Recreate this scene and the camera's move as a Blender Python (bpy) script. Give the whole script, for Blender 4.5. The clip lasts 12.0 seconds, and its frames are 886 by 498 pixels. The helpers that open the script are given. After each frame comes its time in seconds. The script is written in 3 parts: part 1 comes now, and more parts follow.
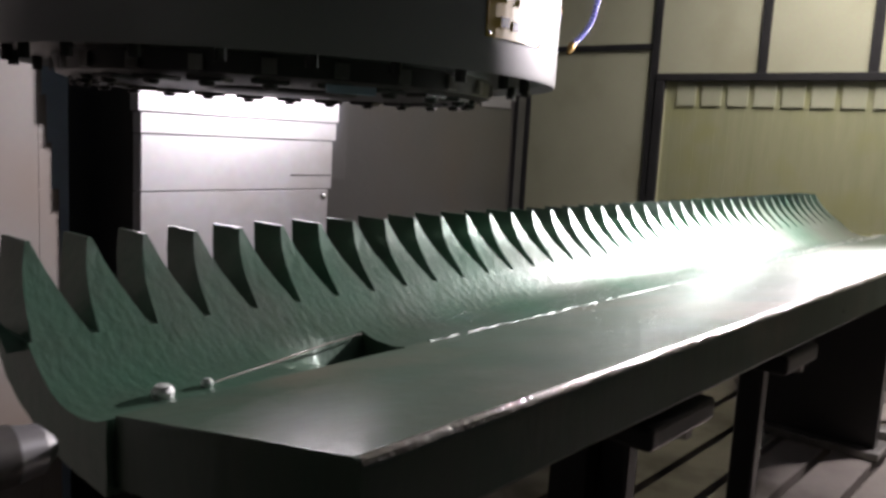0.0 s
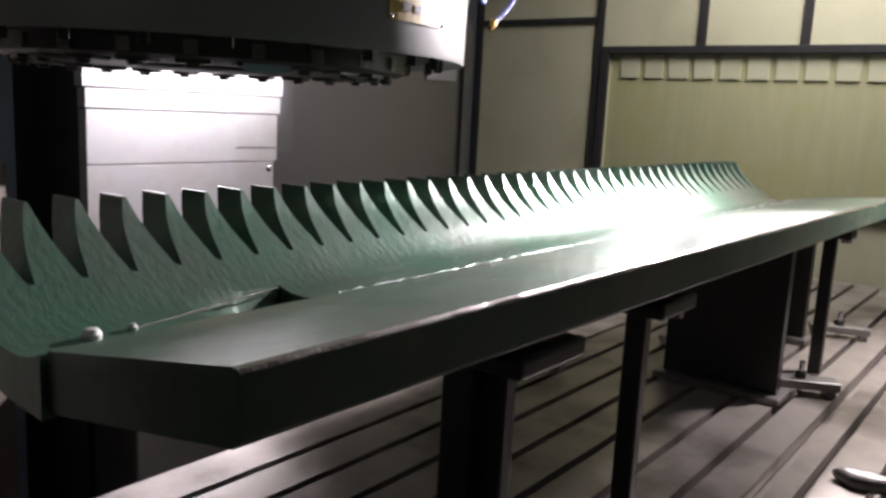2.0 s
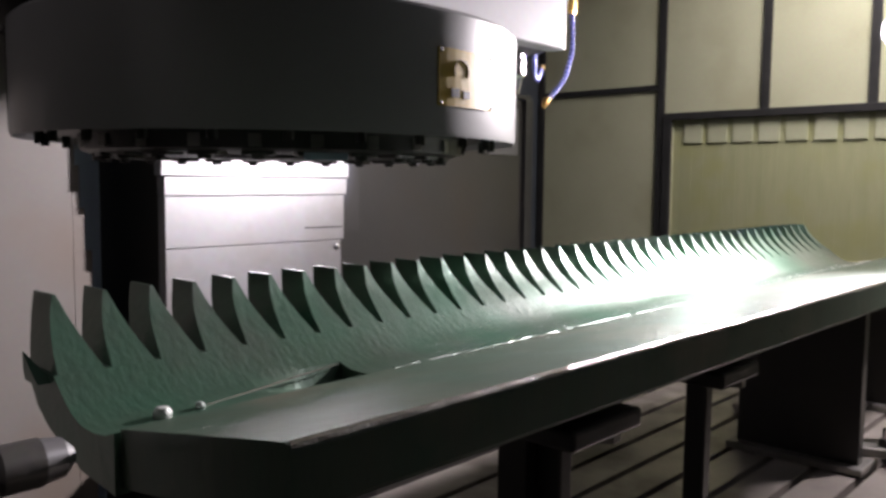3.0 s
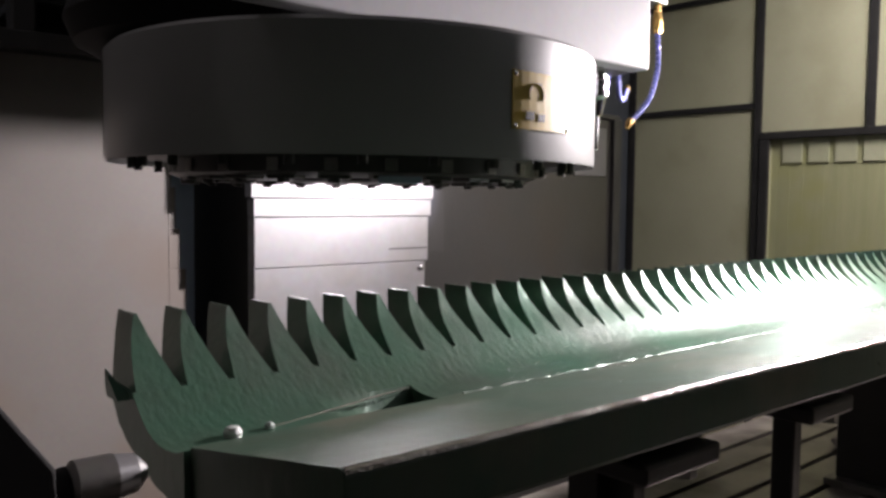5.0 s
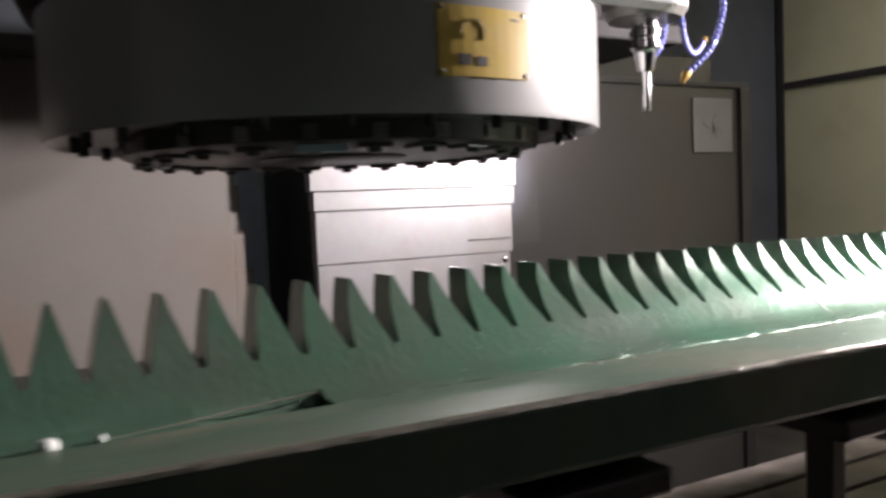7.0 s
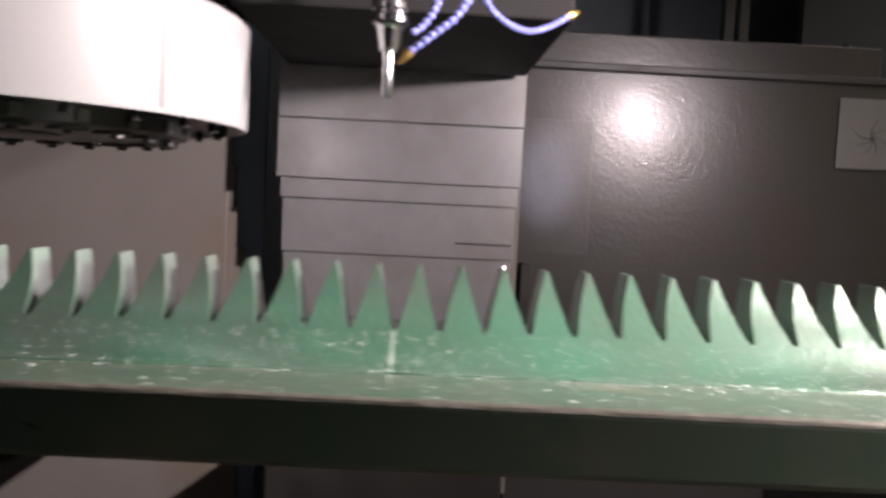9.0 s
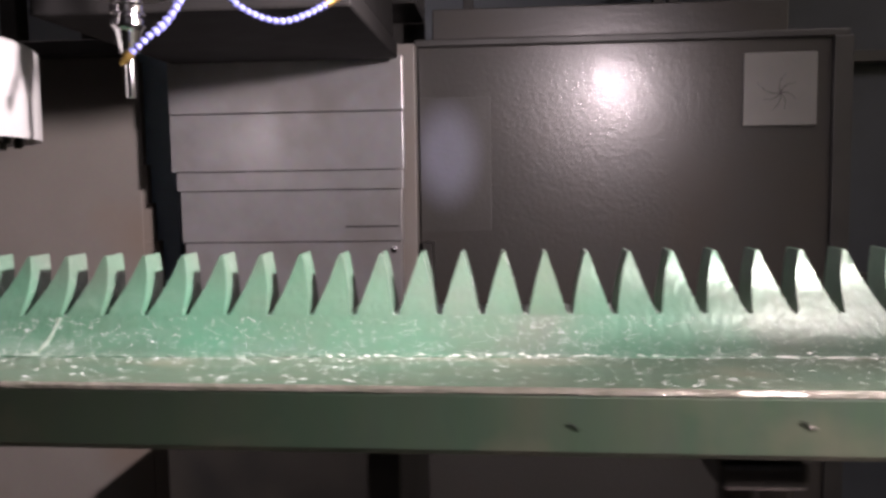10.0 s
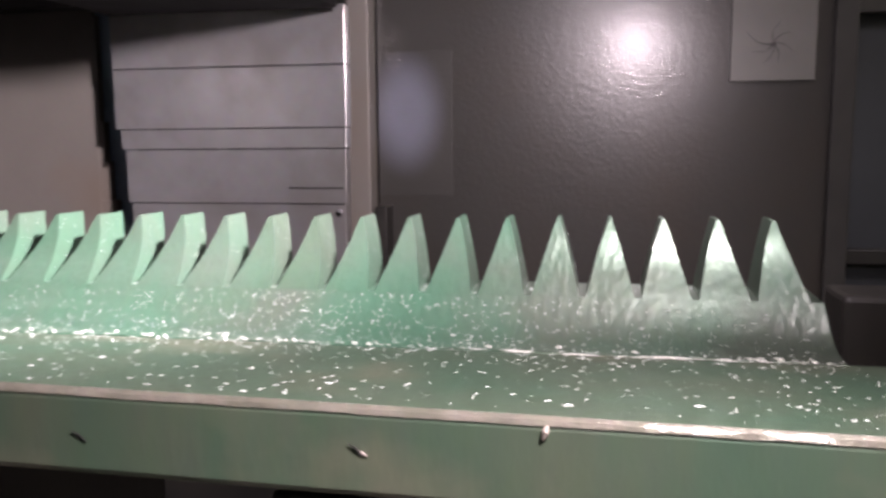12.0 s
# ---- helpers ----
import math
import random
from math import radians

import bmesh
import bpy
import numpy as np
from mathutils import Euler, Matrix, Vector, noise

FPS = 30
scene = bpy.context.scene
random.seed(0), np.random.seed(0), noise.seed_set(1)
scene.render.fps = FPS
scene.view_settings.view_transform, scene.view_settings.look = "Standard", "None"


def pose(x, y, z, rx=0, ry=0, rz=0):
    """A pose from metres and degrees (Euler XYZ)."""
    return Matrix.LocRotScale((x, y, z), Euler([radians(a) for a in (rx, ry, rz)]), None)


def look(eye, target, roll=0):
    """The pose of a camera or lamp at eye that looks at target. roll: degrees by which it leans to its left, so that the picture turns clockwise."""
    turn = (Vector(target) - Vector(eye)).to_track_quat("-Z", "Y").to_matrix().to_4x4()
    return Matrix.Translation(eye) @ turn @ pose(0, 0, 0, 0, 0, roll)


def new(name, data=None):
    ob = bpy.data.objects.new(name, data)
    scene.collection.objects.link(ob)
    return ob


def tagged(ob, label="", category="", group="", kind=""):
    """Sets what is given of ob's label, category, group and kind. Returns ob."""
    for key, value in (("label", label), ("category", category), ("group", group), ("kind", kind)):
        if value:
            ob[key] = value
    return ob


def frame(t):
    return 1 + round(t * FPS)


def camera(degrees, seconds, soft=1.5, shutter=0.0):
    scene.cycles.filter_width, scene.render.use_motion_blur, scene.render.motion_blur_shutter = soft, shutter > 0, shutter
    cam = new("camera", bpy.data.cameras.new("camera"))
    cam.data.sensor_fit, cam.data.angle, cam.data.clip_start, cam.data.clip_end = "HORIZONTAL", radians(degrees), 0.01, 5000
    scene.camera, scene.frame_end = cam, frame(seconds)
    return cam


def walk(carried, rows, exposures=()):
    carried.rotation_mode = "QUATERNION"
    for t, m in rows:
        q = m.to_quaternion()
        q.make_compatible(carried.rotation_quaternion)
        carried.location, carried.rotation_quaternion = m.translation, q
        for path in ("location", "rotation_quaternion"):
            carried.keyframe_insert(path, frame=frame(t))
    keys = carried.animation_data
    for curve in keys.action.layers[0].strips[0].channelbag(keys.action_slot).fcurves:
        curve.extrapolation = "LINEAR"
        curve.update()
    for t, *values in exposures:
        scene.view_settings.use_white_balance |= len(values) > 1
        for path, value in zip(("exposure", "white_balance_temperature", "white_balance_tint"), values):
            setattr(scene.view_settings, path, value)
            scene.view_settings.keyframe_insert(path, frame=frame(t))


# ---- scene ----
cam = camera(57.4, 12.0, soft=3.0, shutter=0.5)
PATH = [
    (0, (-0.376, -0.915, 1.339), (1.138, 0.363, 1.063), 3.2),
    (0.5, (-0.441, -0.966, 1.354), (1.057, 0.316, 1.019), 1.5),
    (1, (-0.448, -1.013, 1.347), (1.03, 0.294, 1.017), 1.7),
    (1.5, (-0.432, -1.056, 1.351), (1.101, 0.174, 0.985), 0.1),
    (2, (-0.427, -1.072, 1.345), (1.137, 0.128, 1.008), 2.9),
    (2.5, (-0.441, -1.11, 1.356), (1.084, 0.166, 1.133), 1.3),
    (4.5, (-0.416, -1.127, 1.361), (0.913, 0.362, 1.24), 1.0),
    (5, (-0.411, -1.134, 1.364), (0.894, 0.376, 1.243), 0.6),
    (5.5, (-0.405, -1.166, 1.358), (0.894, 0.346, 1.198), -0.3),
    (6, (-0.34, -1.203, 1.354), (0.9, 0.357, 1.178), -0.7),
    (6.5, (-0.252, -1.195, 1.355), (0.828, 0.482, 1.216), -1.0),
    (7, (0.023, -1.157, 1.312), (0.979, 0.596, 1.196), -2.3),
    (7.2, (0.151, -1.15, 1.315), (1.082, 0.615, 1.175), -1.3),
    (8.8, (1.308, -1.341, 1.295), (1.444, 0.653, 1.221), 4.5),
    (9, (1.462, -1.324, 1.311), (1.529, 0.671, 1.19), 2.8),
    (9.5, (1.836, -1.342, 1.299), (1.862, 0.655, 1.178), 0.6),
    (10, (2.17, -1.371, 1.325), (2.021, 0.616, 1.154), -0.9),
    (10.5, (2.381, -1.233, 1.304), (2.12, 0.74, 1.107), 0.1),
    (11, (2.545, -1.11, 1.299), (2.153, 0.834, 1.04), 0.1),
    (11.5, (2.644, -1.136, 1.297), (2.172, 0.794, 1.073), 0.1),
    (12, (2.64, -1.119, 1.301), (2.271, 0.83, 1.048), -0.4),
]
walk(cam, [(t, look(eye, target, roll)) for t, eye, target, roll in PATH],
     exposures=[(0, 0.40, 6400, 26), (1, 0.66, 6400, 26), (2, 0.62, 6400, 26), (2.6, 0.50, 6400, 26), (7, 0.60, 6700, 24), (9, 0.08, 6850, 31), (12, 0.25, 6650, 35)])

# ---- world and light ----
world = bpy.data.worlds.new("world")
scene.world = world
world.use_nodes = True
world.node_tree.nodes["Background"].inputs[0].default_value = (0.85, 0.92, 1.0, 1)
world.node_tree.nodes["Background"].inputs[1].default_value = 0.09


def area_lamp(name, eye, target, size, watts, colour=(1, 1, 1), spread=180):
    lamp = bpy.data.lights.new(name, "AREA")
    lamp.shape, lamp.size, lamp.energy, lamp.color = "DISK", size, watts, colour
    lamp.spread = radians(spread)
    ob = new(name, lamp)
    ob.matrix_world = look(eye, target)
    return ob


def spot_lamp(name, eye, target, radius, watts, angle, blend, colour=(1, 1, 1)):
    lamp = bpy.data.lights.new(name, "SPOT")
    lamp.shadow_soft_size, lamp.energy, lamp.color = radius, watts, colour
    lamp.spot_size, lamp.spot_blend = radians(angle), blend
    ob = new(name, lamp)
    ob.matrix_world = look(eye, target)
    return ob


LAMP = (2.88, -0.32, 1.90)
# No lamp is known here; added to brighten the bar front and table.
FILL_LAMP = (2.95, -1.01, 1.96)
spot_lamp("work_lamp_beam", LAMP, (0.7, 0.15, 1.35), 0.06, 510, 91, 1.0, (1.0, 0.98, 0.95))
spot_lamp("work_lamp_glow", LAMP, (1.95, 1.2, 1.15), 0.06, 190, 114, 1.0, (1.0, 0.98, 0.95))
spot_lamp("operator_fill", FILL_LAMP, (2.4, -0.85, 0.6), 0.08, 160, 94, 1.0, (1.0, 0.97, 0.92))
# Added fills without a known source: right wall, guard wall, operator side.
area_lamp("right_wall_fill", (4.2, -0.2, 3.7), (5.2, 0.5, 1.6), 1.4, 37, (1.0, 0.98, 0.94), 125)
area_lamp("guard_wall_fill", (-0.9, 1.2, 3.4), (-0.6, 1.73, 0.4), 1.0, 4, (1.0, 0.97, 0.93))
area_lamp("front_fill", (2.6, -2.6, 3.2), (2.2, 0.0, 1.0), 2.0, 3.5, (0.95, 0.98, 1.0))


# ---- materials ----
def material(name, colour, rough=0.5, metal=0.0, second=None, scale=8.0, grain=0.15, bump=0.1, bump_scale=60.0,
             coat=0.0, stretch=(1, 1, 1), stain=None, stain_scale=2.0, stain_at=(0.5, 0.7), ior=1.5, rough_vary=0.12):
    m = bpy.data.materials.new(name)
    m.use_nodes = True
    nt = m.node_tree
    b = nt.nodes["Principled BSDF"]
    b.inputs["Metallic"].default_value = metal
    b.inputs["Coat Weight"].default_value = coat
    b.inputs["Coat Roughness"].default_value = 0.06
    b.inputs["IOR"].default_value = ior
    tex = nt.nodes.new("ShaderNodeTexCoord")
    mp = nt.nodes.new("ShaderNodeMapping")
    mp.inputs["Scale"].default_value = stretch
    geo = nt.nodes.new("ShaderNodeNewGeometry")
    nt.links.new(geo.outputs["Position"], mp.inputs["Vector"])
    n1 = nt.nodes.new("ShaderNodeTexNoise")
    n1.inputs["Scale"].default_value, n1.inputs["Detail"].default_value = scale, 6
    nt.links.new(mp.outputs[0], n1.inputs["Vector"])
    mix = nt.nodes.new("ShaderNodeMix")
    mix.data_type = "RGBA"
    second = second or tuple(c * 0.6 for c in colour)
    mix.inputs[6].default_value, mix.inputs[7].default_value = (*colour, 1), (*second, 1)
    ramp = nt.nodes.new("ShaderNodeMapRange")
    ramp.inputs[1].default_value, ramp.inputs[2].default_value = 0.28, 0.75
    nt.links.new(n1.outputs["Fac"], ramp.inputs[0])
    nt.links.new(ramp.outputs[0], mix.inputs[0])
    col = mix.outputs[2]
    n2 = nt.nodes.new("ShaderNodeTexNoise")
    n2.inputs["Scale"].default_value, n2.inputs["Detail"].default_value = bump_scale, 4
    nt.links.new(mp.outputs[0], n2.inputs["Vector"])
    if grain:
        g = nt.nodes.new("ShaderNodeMix")
        g.data_type, g.blend_type = "RGBA", "MULTIPLY"
        g.inputs[0].default_value = grain
        nt.links.new(col, g.inputs[6])
        nt.links.new(n2.outputs["Color"], g.inputs[7])
        col = g.outputs[2]
    if stain:
        n3 = nt.nodes.new("ShaderNodeTexNoise")
        n3.inputs["Scale"].default_value, n3.inputs["Detail"].default_value = stain_scale, 5
        nt.links.new(geo.outputs["Position"], n3.inputs["Vector"])
        r3 = nt.nodes.new("ShaderNodeMapRange")
        r3.inputs[1].default_value, r3.inputs[2].default_value = stain_at
        nt.links.new(n3.outputs["Fac"], r3.inputs[0])
        s = nt.nodes.new("ShaderNodeMix")
        s.data_type = "RGBA"
        nt.links.new(r3.outputs[0], s.inputs[0])
        nt.links.new(col, s.inputs[6])
        s.inputs[7].default_value = (*stain, 1)
        col = s.outputs[2]
    nt.links.new(col, b.inputs["Base Color"])
    rr = nt.nodes.new("ShaderNodeMapRange")
    rr.inputs[3].default_value, rr.inputs[4].default_value = max(0.02, rough - rough_vary), min(1.0, rough + rough_vary)
    nt.links.new(n1.outputs["Fac"], rr.inputs[0])
    nt.links.new(rr.outputs[0], b.inputs["Roughness"])
    if bump:
        bp = nt.nodes.new("ShaderNodeBump")
        bp.inputs["Strength"].default_value, bp.inputs["Distance"].default_value = bump, 0.004
        nt.links.new(n2.outputs["Fac"], bp.inputs["Height"])
        nt.links.new(bp.outputs[0], b.inputs["Normal"])
        if coat:
            nt.links.new(bp.outputs[0], b.inputs["Coat Normal"])
    return m


M_BLADE = material("wet_green_steel", (0.086, 0.145, 0.099), 0.33, 0.35, second=(0.125, 0.15, 0.125), scale=3.5, bump=0.30, bump_scale=100,
                   coat=0.6, stain=(0.045, 0.185, 0.11), stain_scale=3.4, stain_at=(0.40, 0.80), stretch=(1, 0.5, 0.5))
M_TROUGH = material("wet_rippled_green_steel", (0.086, 0.145, 0.099), 0.33, 0.35, second=(0.125, 0.15, 0.125), scale=3.5, bump=0.33, bump_scale=100,
                    coat=0.6, stain=(0.045, 0.185, 0.11), stain_scale=3.4, stain_at=(0.40, 0.80), stretch=(1, 0.45, 0.45))
M_BAR = material("wet_bar_steel", (0.052, 0.108, 0.070), 0.46, 0.1, second=(0.084, 0.112, 0.076), scale=9, bump=0.2, bump_scale=60,
                 coat=0.2, stain=(0.165, 0.155, 0.11), stain_scale=5, stain_at=(0.52, 0.78), stretch=(1, 1, 0.35))
M_EDGE = material("worn_bare_edge", (0.33, 0.31, 0.26), 0.22, 0.35, second=(0.16, 0.17, 0.13), scale=25, bump=0.4, bump_scale=140, coat=0.4)
M_DARK = material("black_painted_steel", (0.018, 0.018, 0.017), 0.38, 0.0, second=(0.03, 0.028, 0.024), scale=6, bump=0.08)
M_DRUM = material("satin_grey_cover_paint", (0.33, 0.335, 0.325), 0.38, 0.0, second=(0.29, 0.292, 0.285), scale=3, bump=0.05, bump_scale=200, coat=0.5)
M_COVER = material("stainless_way_cover", (0.60, 0.605, 0.615), 0.31, 0.75, second=(0.48, 0.48, 0.485), scale=7, bump=0.05, bump_scale=30, rough_vary=0.06,
                   stain=(0.40, 0.37, 0.34), stain_scale=3.5, stain_at=(0.45, 0.85))
M_WALL = material("grey_enclosure_steel", (0.225, 0.21, 0.19), 0.45, 0.1, second=(0.19, 0.176, 0.158), scale=2.5, bump=0.06, bump_scale=60,
                  stain=(0.18, 0.148, 0.12), stain_scale=1.8, stain_at=(0.52, 0.72))
M_CAB = material("glossy_grey_cabinet_paint", (0.052, 0.051, 0.047), 0.31, 0.0, second=(0.040, 0.039, 0.035), scale=2, bump=0.26, bump_scale=62, coat=0.3, rough_vary=0.04,
                 stain=(0.050, 0.041, 0.032), stain_scale=2.2, stain_at=(0.45, 0.85))
M_CREAM = material("cream_sheet_metal", (0.62, 0.63, 0.42), 0.5, 0.0, second=(0.54, 0.55, 0.35), scale=2, bump=0.05, stain=(0.46, 0.45, 0.28), stain_scale=2, stain_at=(0.5, 0.75))
# Unseen floor and hall walls, toned dark to cut bounced light.
M_FLOOR = material("dark_unseen_concrete", (0.075, 0.070, 0.062), 0.45, 0.0, second=(0.05, 0.046, 0.04), scale=3, bump=0.15, stain=(0.03, 0.027, 0.024), stain_scale=1.5)
M_HALL = material("dark_unseen_hall_paint", (0.14, 0.138, 0.13), 0.6, 0.0, second=(0.11, 0.105, 0.10), scale=2, bump=0.05)
M_NORTH = material("blue_grey_hall_paint", (0.36, 0.41, 0.46), 0.6, 0.0, second=(0.30, 0.345, 0.39), scale=1.5, bump=0.03)
M_FRAME = material("dark_grey_frame_paint", (0.05, 0.05, 0.047), 0.45, 0.1, scale=6)
# Painted sheen: a soft bluish patch of light put into the door colour.
M_PATCH = material("painted_bluish_sheen", (0.20, 0.21, 0.26), 0.34, 0.0, second=(0.16, 0.17, 0.21), scale=3.5, bump=0.2, bump_scale=60, coat=0.3)
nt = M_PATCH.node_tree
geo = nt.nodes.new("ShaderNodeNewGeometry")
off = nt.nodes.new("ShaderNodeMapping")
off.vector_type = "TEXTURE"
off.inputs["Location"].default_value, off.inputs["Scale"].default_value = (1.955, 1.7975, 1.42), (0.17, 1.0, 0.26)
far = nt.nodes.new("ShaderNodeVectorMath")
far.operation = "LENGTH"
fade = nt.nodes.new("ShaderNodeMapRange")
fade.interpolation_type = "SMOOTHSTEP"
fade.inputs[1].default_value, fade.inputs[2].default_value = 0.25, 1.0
# worn only fades the painted sheen out into the cabinet colour
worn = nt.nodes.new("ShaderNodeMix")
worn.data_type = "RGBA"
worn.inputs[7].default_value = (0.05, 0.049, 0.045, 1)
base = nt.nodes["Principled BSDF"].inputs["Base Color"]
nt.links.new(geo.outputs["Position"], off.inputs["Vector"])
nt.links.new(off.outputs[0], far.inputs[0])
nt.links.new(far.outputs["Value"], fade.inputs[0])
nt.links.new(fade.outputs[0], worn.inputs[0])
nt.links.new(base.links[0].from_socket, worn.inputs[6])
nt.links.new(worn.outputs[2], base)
M_WINDOW = material("yellowed_window_sheet", (0.50, 0.51, 0.29), 0.35, 0.0, second=(0.42, 0.44, 0.24), scale=5, stretch=(1, 3, 0.5), bump=0.05, stain=(0.42, 0.43, 0.20), stain_scale=3)
M_TILE = material("pale_window_tile", (0.60, 0.62, 0.42), 0.4, second=(0.52, 0.54, 0.34), scale=6, bump=0.05)
M_BLUE = material("blue_grey_painted_steel", (0.42, 0.54, 0.66), 0.5, 0.0, second=(0.33, 0.43, 0.54), scale=4, bump=0.06)
M_TABLE = material("oily_machine_table", (0.46, 0.42, 0.38), 0.35, 0.5, second=(0.28, 0.25, 0.22), scale=6, bump=0.15, bump_scale=80, stain=(0.10, 0.085, 0.07), stain_scale=3, stain_at=(0.5, 0.7))
M_CHROME = material("bright_steel", (0.72, 0.72, 0.72), 0.16, 1.0, second=(0.6, 0.6, 0.62), scale=20, bump=0.02)
M_STEEL = material("dull_machined_steel", (0.30, 0.29, 0.27), 0.4, 0.7, scale=14, bump=0.1)
M_YELLOW = material("yellow_warning_plate", (0.62, 0.42, 0.05), 0.4, 0.0, second=(0.52, 0.36, 0.06), scale=20, bump=0.03)
M_PRINT = material("dark_printing", (0.05, 0.04, 0.03), 0.5, bump=0)
M_RING = material("faded_brown_printing", (0.34, 0.23, 0.05), 0.5, bump=0)
M_WHITE = material("pale_grey_enamel", (0.62, 0.62, 0.62), 0.35, 0.0, second=(0.55, 0.55, 0.56), scale=4, bump=0.05, coat=0.3)
M_BRASS = material("brass", (0.62, 0.40, 0.12), 0.3, 0.9, scale=20, bump=0.05)
M_HOSE = material("blue_hose_plastic", (0.20, 0.22, 0.55), 0.2, 0.0, second=(0.15, 0.17, 0.45), scale=20, bump=0.02, coat=0.6)
M_SHEET = material("pale_taped_plate", (0.19, 0.19, 0.178), 0.45, 0.1, second=(0.155, 0.155, 0.145), scale=5, bump=0.06)
M_WATER = material("coolant_drop", (0.55, 0.60, 0.57), 0.08, 0.0, second=(0.40, 0.47, 0.43), scale=200, bump=0, coat=1.0, grain=0, rough_vary=0.05)
M_FOAM = material("white_coolant_foam", (0.78, 0.80, 0.76), 0.35, 0.0, second=(0.62, 0.68, 0.62), scale=120, bump=0.5, bump_scale=300, coat=0.5)
M_STREAK = material("dried_coolant", (0.26, 0.33, 0.27), 0.4, 0.0, second=(0.14, 0.22, 0.16), scale=60, bump=0.2)
M_SCRAP = material("pale_cast_scrap", (0.55, 0.50, 0.44), 0.6, 0.0, scale=20, bump=0.4)
M_GLASS_SKY = material("blue_grey_far_wall", (0.075, 0.088, 0.10), 0.6, 0.0, scale=1.5, bump=0.03)
M_MATT = material("matt_black_housing", (0.012, 0.012, 0.012), 0.75, 0.0, second=(0.018, 0.017, 0.016), scale=8, bump=0.05, ior=1.3)
M_LENS = bpy.data.materials.new("lamp_lens")
M_LENS.use_nodes = True
M_LENS.node_tree.nodes["Principled BSDF"].inputs["Emission Color"].default_value = (1, 0.98, 0.95, 1)
M_LENS.node_tree.nodes["Principled BSDF"].inputs["Emission Strength"].default_value = 30


# ---- mesh helpers ----
def link(name, bm, mat, parent=None, label="", smooth=False):
    bmesh.ops.recalc_face_normals(bm, faces=bm.faces)
    me = bpy.data.meshes.new(name)
    bm.to_mesh(me)
    bm.free()
    for one in mat if isinstance(mat, (list, tuple)) else [mat]:
        me.materials.append(one)
    if smooth:
        me.shade_smooth()
        me.set_sharp_from_angle(angle=radians(35))
    ob = new(name, me)
    if parent is not None:
        ob.parent = parent
    if label:
        tagged(ob, label)
    return ob


def part(name, bm, mat, parent, label="", smooth=False):
    return link(name, bm, mat, parent, label, smooth)


def thing(name, label, category, group="", kind=""):
    return tagged(new(name), label, category, group, kind)


def box(bm, lo, hi, bevel=0.0, m=None):
    lo, hi = Vector(lo), Vector(hi)
    mat = Matrix.Translation((lo + hi) / 2) @ Matrix.Diagonal((*(hi - lo), 1))
    if m is not None:
        mat = m @ mat
    made = bmesh.ops.create_cube(bm, size=1, matrix=mat)["verts"]
    if bevel:
        edges = list({e for v in made for e in v.link_edges})
        bmesh.ops.bevel(bm, geom=edges, offset=bevel, segments=2, profile=0.5, affect="EDGES", clamp_overlap=True)
    return bm


def boxed(lo, hi, bevel=0.0, m=None):
    return box(bmesh.new(), lo, hi, bevel, m)


def turned(rings, m=None, segs=32, bm=None):
    """A turned solid about z from (radius, height) rings."""
    bm = bm or bmesh.new()
    m = m or Matrix()
    loops = []
    for r, h in rings:
        if r < 1e-5:
            loops.append([bm.verts.new(m @ Vector((0, 0, h)))])
        else:
            loops.append([bm.verts.new(m @ Vector((r * math.cos(2 * math.pi * i / segs), r * math.sin(2 * math.pi * i / segs), h))) for i in range(segs)])
    for a, b in zip(loops, loops[1:]):
        for i in range(segs):
            j = (i + 1) % segs
            q = []
            for v in (a[i % len(a)], a[j % len(a)], b[j % len(b)], b[i % len(b)]):
                if v not in q:
                    q.append(v)
            if len(q) > 2:
                bm.faces.new(q)
    for l in (loops[0], loops[-1]):
        if len(l) > 2:
            bm.faces.new(l)
    return bm


def prism(profile, x0, x1, steps=1, shift=None, bm=None):
    """A (y, z) outline carried along x."""
    bm = bm or bmesh.new()
    rows = []
    for x in x0 if isinstance(x0, list) else [x0 + (x1 - x0) * s / steps for s in range(steps + 1)]:
        rows.append([bm.verts.new((x, *(shift(x, y, z) if shift else (y, z)))) for y, z in profile])
    n = len(profile)
    for a, b in zip(rows, rows[1:]):
        for i in range(n):
            bm.faces.new((a[i], a[(i + 1) % n], b[(i + 1) % n], b[i]))
    bm.faces.new(rows[0])
    bm.faces.new(rows[-1])
    return bm


def tube(points, radius, segs=10, bm=None):
    """A round bar through points; radius is a number or one for each point."""
    bm = bm or bmesh.new()
    pts = [Vector(p) for p in points]
    loops = []
    up = Vector((0.12, 0.31, 0.94)).normalized()
    for i, p in enumerate(pts):
        way = (pts[min(i + 1, len(pts) - 1)] - pts[max(i - 1, 0)]).normalized()
        a = way.cross(up).normalized()
        b = way.cross(a)
        r = radius[i] if isinstance(radius, (list, tuple)) else radius
        loops.append([bm.verts.new(p + r * (math.cos(2 * math.pi * k / segs) * a + math.sin(2 * math.pi * k / segs) * b)) for k in range(segs)])
    for a, b in zip(loops, loops[1:]):
        for k in range(segs):
            bm.faces.new((a[k], a[(k + 1) % segs], b[(k + 1) % segs], b[k]))
    bm.faces.new(loops[0])
    bm.faces.new(loops[-1])
    return bm


